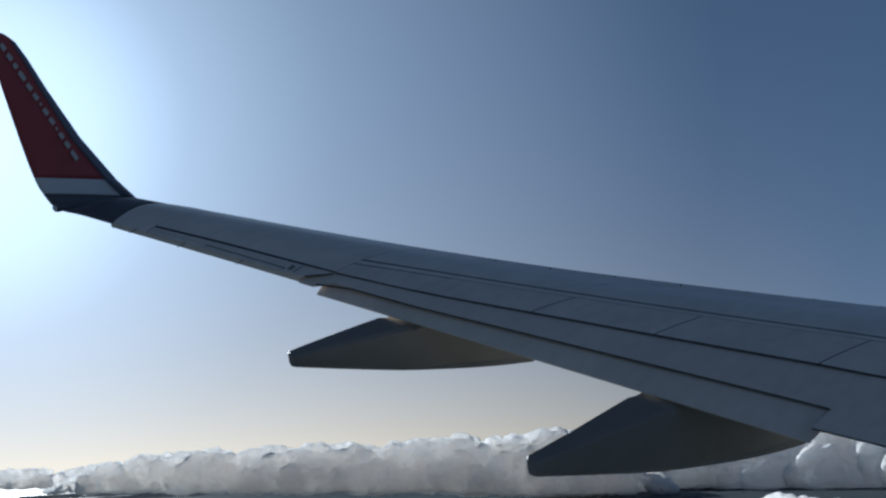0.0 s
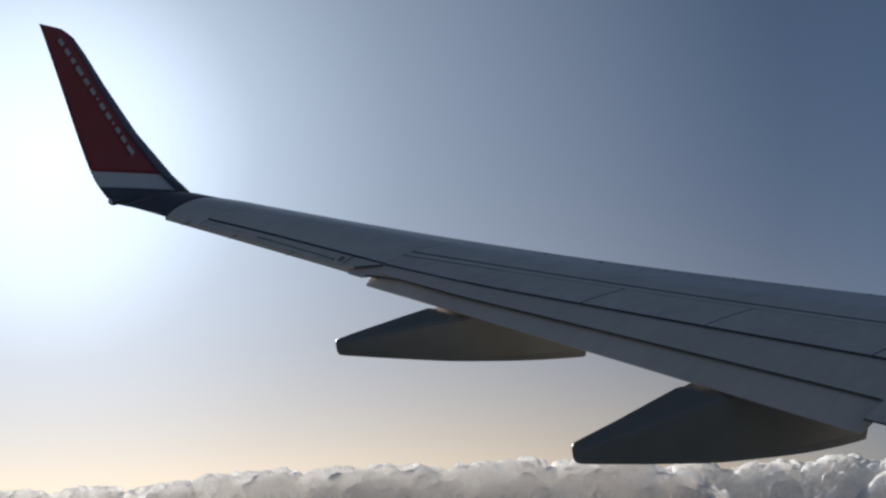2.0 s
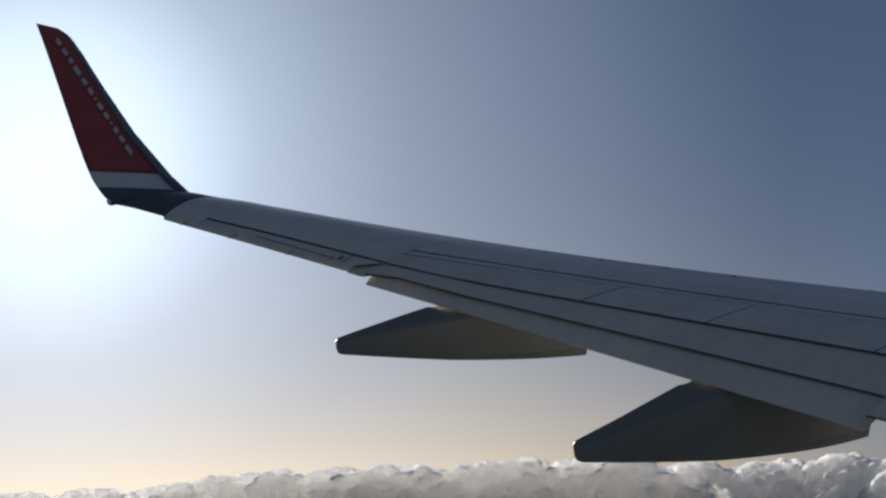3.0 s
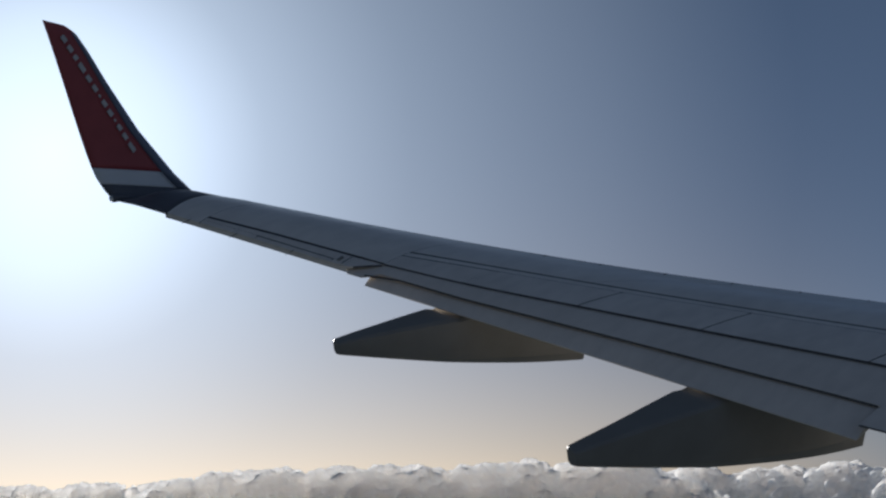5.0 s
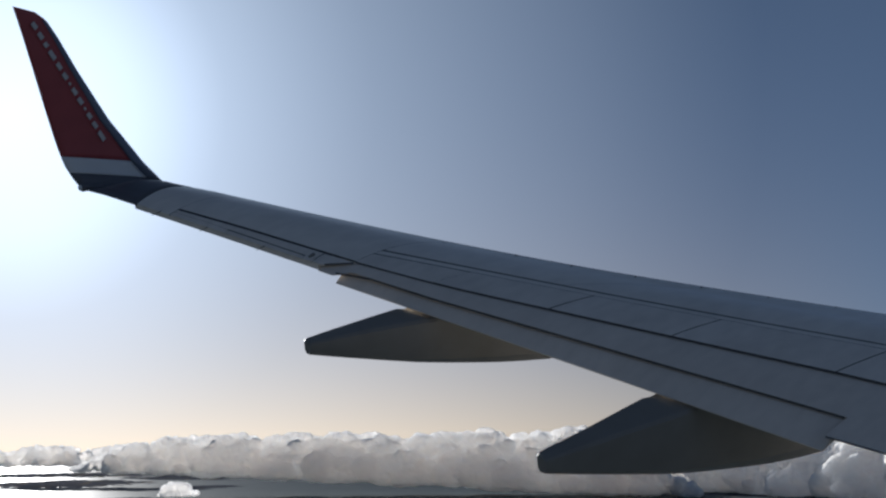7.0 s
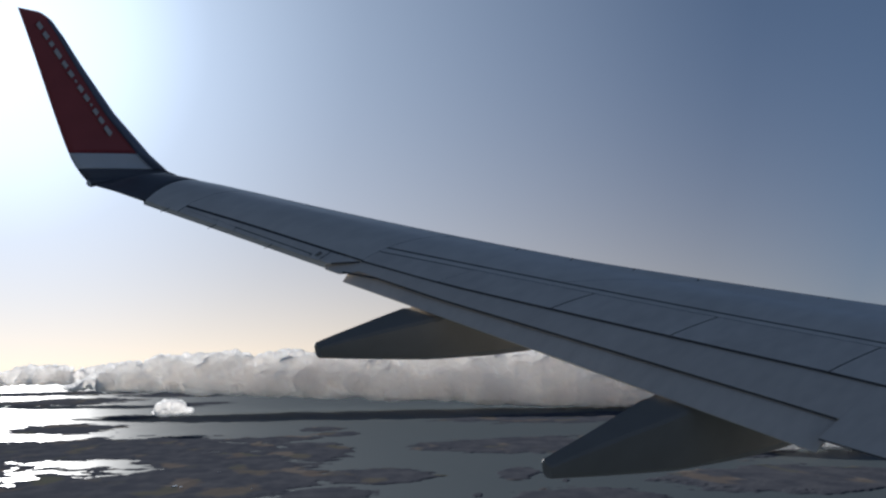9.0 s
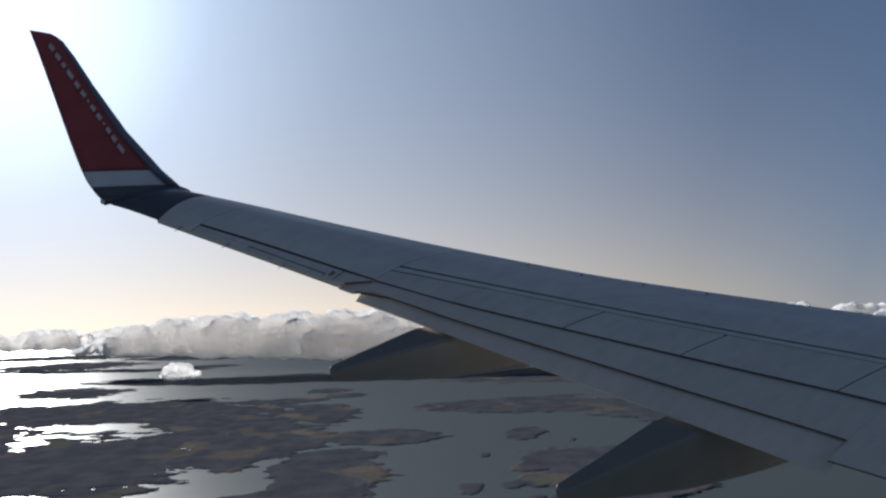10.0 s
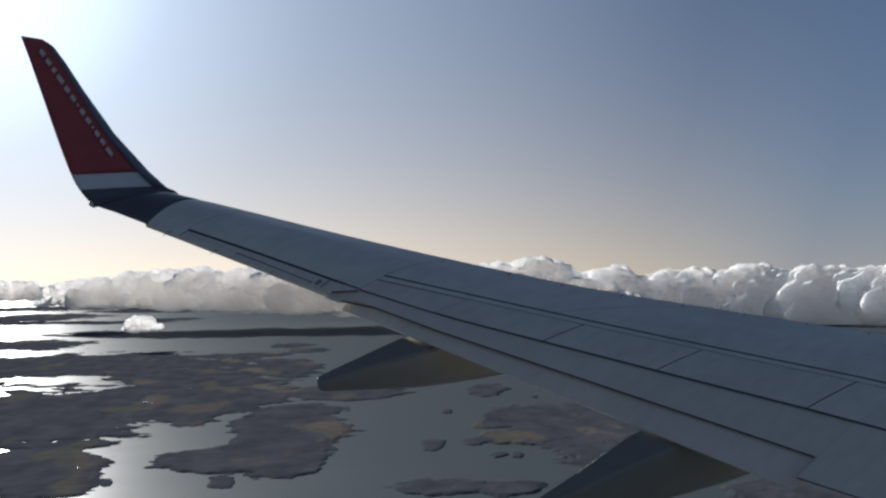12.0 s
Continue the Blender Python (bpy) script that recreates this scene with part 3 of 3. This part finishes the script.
def island(az, dip, across, along, seed):
    r = reach(dip)
    w, d = r * radians(across), (reach(dip - along) - reach(dip + along)) / 2
    n, m = 48, 7
    verts, faces = [(0, 0, 0.5)], []
    P = np.array([[math.cos(2 * math.pi * i / n) * 1.6 + seed * 7.3, math.sin(2 * math.pi * i / n) * 1.6, seed] for i in range(n)])
    out = 0.6 + 0.95 * (fbm(P, 4) - 0.1) + 0.3 * (fbm(P * 4, 2) - 0.5)
    for k in range(1, m + 1):
        q = k / m
        for i in range(n):
            a = 2 * math.pi * i / n
            verts.append((math.cos(a) * w * out[i] * q, math.sin(a) * d * out[i] * q, 0.5 * (1 - q ** 6) - 0.15 * (k == m)))
    faces += [(0, 1 + i, 1 + (i + 1) % n) for i in range(n)]
    for k in range(m - 1):
        faces += [(1 + k * n + i, 1 + (k + 1) * n + i, 1 + (k + 1) * n + (i + 1) % n, 1 + k * n + (i + 1) % n) for i in range(n)]
    ob = new("island", mesh_of("island", verts, faces, LAND))
    x, y = ground_at(az, r)
    ob.matrix_world = pose(x, y, level(r), 0, 0, -az)
    tagged(ob, "small dark wooded island in the grey lake", "island", "islands in the lake", kind="structure")


for s, row in enumerate(ISLETS):
    island(*row, s)


def farm_building(az, r, w, d, h, turn):
    """A pale gabled building, small in the wide landscape."""
    x, y = ground_at(az, r)
    ob = new("farm_building")
    ob.matrix_world = pose(x, y, level(r) + 0.4, 0, 0, turn)
    tagged(ob, "white farm building with a shiny low metal roof among fields", "building", "farm buildings on the shore")
    base = [(-w, -d, 0), (w, -d, 0), (w, d, 0), (-w, d, 0), (-w, -d, h), (w, -d, h), (w, d, h), (-w, d, h), (-w, 0, h * 1.04), (w, 0, h * 1.04)]
    part("wall", mesh_of("wall", base, [(0, 1, 5, 4), (2, 3, 7, 6), (1, 2, 6, 9, 5), (3, 0, 4, 8, 7), (3, 2, 1, 0)], ROOF, smooth=False), ob, sharp=False)
    e = 1.1
    roof = [(-w * e, -d * e, h * 0.95), (w * e, -d * e, h * 0.95), (w * e, 0, h * 1.06), (-w * e, 0, h * 1.06), (-w * e, d * e, h * 0.95), (w * e, d * e, h * 0.95)]
    roof += [(p[0], p[1], p[2] + 0.12) for p in roof]
    part("roof", mesh_of("roof", roof, [(0, 3, 2, 1), (3, 4, 5, 2), (6, 7, 8, 9), (9, 8, 11, 10), (0, 1, 7, 6), (4, 10, 11, 5), (1, 2, 8, 7), (2, 5, 11, 8), (0, 6, 9, 3), (3, 9, 10, 4)], SHEET, smooth=False), ob, sharp=False)


for row in ((30.13, reach(4.64), 2.1, 0.85, 1.0, 20), (30.40, reach(4.66), 0.8, 0.5, 0.6, -30), (31.93, reach(4.11), 0.6, 0.45, 0.6, 50), (33.21, reach(4.82), 0.5, 0.4, 0.5, 10), (29.52, reach(5.42), 0.45, 0.4, 0.5, 70), (29.01, reach(5.57), 0.45, 0.4, 0.5, -20), (27.45, reach(7.1), 0.35, 0.3, 0.4, 40)):
    farm_building(*row)


# ---------------------------------------------------------------- clouds
def unit_sphere():
    bm = bmesh.new()
    bmesh.ops.create_icosphere(bm, subdivisions=2, radius=1)
    v = np.array([q.co[:] for q in bm.verts])
    f = np.array([[q.index for q in t.verts] for t in bm.faces])
    bm.free()
    return v, f


SMALL_V, SMALL_F = unit_sphere()


def billow(ob, size, depth):
    """Swells the skin of a cloud into rounded heads with creases between them."""
    tex = bpy.data.textures.new("billow", "VORONOI")
    tex.noise_scale, tex.distance_metric = size, "DISTANCE_SQUARED"
    mod = ob.modifiers.new("billow", "DISPLACE")
    mod.texture, mod.strength, mod.mid_level, mod.texture_coords = tex, -depth, 0.35, "GLOBAL"


def fuse(ob, voxel):
    mod = ob.modifiers.new("fuse", "REMESH")
    mod.mode, mod.voxel_size, mod.use_smooth_shade = "VOXEL", voxel, True


def soften(ob, rounds):
    mod = ob.modifiers.new("soften", "SMOOTH")
    mod.factor, mod.iterations = 0.5, rounds


def cloud(ends, r, base, top, count, seed, label, size=1.0, voxel=0.9, depth=1.0, ease=2.5, head=9.0):
    """A bank of billowing puffs between two azimuths, fused into one soft skin. r, base, top: at either end."""
    rnd = random.Random(seed)
    verts, faces, n = [], [], 0
    puffs = []
    for i in range(count):
        f = (i + rnd.random()) / count
        az = ends[0] + (ends[1] - ends[0]) * f
        low = base[0] + (base[1] - base[0]) * f
        low += 0.10 * (top[0] - base[0]) * noise.noise((az * 1.7, seed, 3))
        tall = top[0] + (top[1] - top[0]) * f - low
        back = rnd.random()      # 0: the foot of the bank; 1: its crest
        close = min(1.0, min(f, 1 - f) * (ends[1] - ends[0]) / min(ease, 0.4 * (ends[1] - ends[0]))) ** 0.6
        envelope = close * (0.92 + 0.30 * noise.noise((az * 0.7 + seed, seed, 0)) + 0.16 * noise.noise((az * 2.3, seed, 5))) * (0.34 + 0.66 * math.sin(math.pi * (0.10 + 0.5 * back)))
        rad = tall * rnd.uniform(0.13, 0.34) * size * max(0.35, close)
        x, y = ground_at(az, r[0] + (r[1] - r[0]) * f + (back - 0.5) * depth * tall)
        z = low + max(rad * 0.4, tall * envelope - rad * 0.85)
        puffs.append((x, y, z, rad, low))
        k = z - rad * 0.8
        while k > low:
            puffs.append((x + rnd.uniform(-1.6, 1.6) * rad, y + rnd.uniform(-1.0, 1.0) * rad, k, rad * rnd.uniform(0.7, 1.35), low))
            k -= rad * rnd.uniform(0.5, 0.9)
        for _ in range(9):
            a, e = rnd.uniform(0, 2 * math.pi), rnd.uniform(-0.6, 1.2)
            q = rad * rnd.uniform(0.25, 0.6)
            puffs.append((x + rad * 1.15 * math.cos(a) * math.cos(e), y + rad * 1.15 * math.sin(a) * math.cos(e), max(low + q * 0.3, z + rad * 0.75 * math.sin(e)), q, low))
    for x, y, z, rad, low in puffs:
        p = SMALL_V * rad * [1.25, 1.25, 0.9]
        p[:, 2] = np.where(z + p[:, 2] < low, (low - z) + (p[:, 2] - low + z) * 0.3, p[:, 2])
        verts += (p + [x, y, z]).tolist()
        faces += (SMALL_F + n).tolist()
        n += len(SMALL_V)
    ob = new("cumulus_cloud", mesh_of("cumulus_cloud", verts, faces, CLOUD))
    fuse(ob, voxel)
    soften(ob, 5)
    billow(ob, head, head * 0.45)
    fuse(ob, voxel)
    soften(ob, 5)
    billow(ob, head * 0.45, head * 0.10)
    soften(ob, 4)
    tagged(ob, label, "cloud", "cloud bank over the lakeland", kind="structure")


BACKLIT = "bank of white backlit cumulus with a grey base"
cloud((26.0, 51.0), (2500, 2150), (-20, -66), (40, 29), 350, 1, "long " + BACKLIT, ease=4.0, voxel=1.4, head=15.0)
cloud((44.5, 71.0), (2650, 1520), (-62, -69), (18, 10), 320, 4, "long " + BACKLIT, ease=4.0, voxel=1.4, head=15.0)
cloud((13.0, 31.0), (3600, 3000), (-16, -14), (29, 24), 150, 7, "thin pale cloud layer along the hazy horizon", voxel=2.0, head=16.0)
cloud((52.2, 59.0), (1100, 1100), (-66, -66), (-43, -43), 60, 10, "low white cloud drifting over the islands", 1.3, voxel=1.0, head=9.0)
cloud((29.3, 30.7), (1700, 1700), (-47, -47), (-27, -27), 12, 8, "small ragged white cloud over the water", 1.3, voxel=1.0, head=9.0)
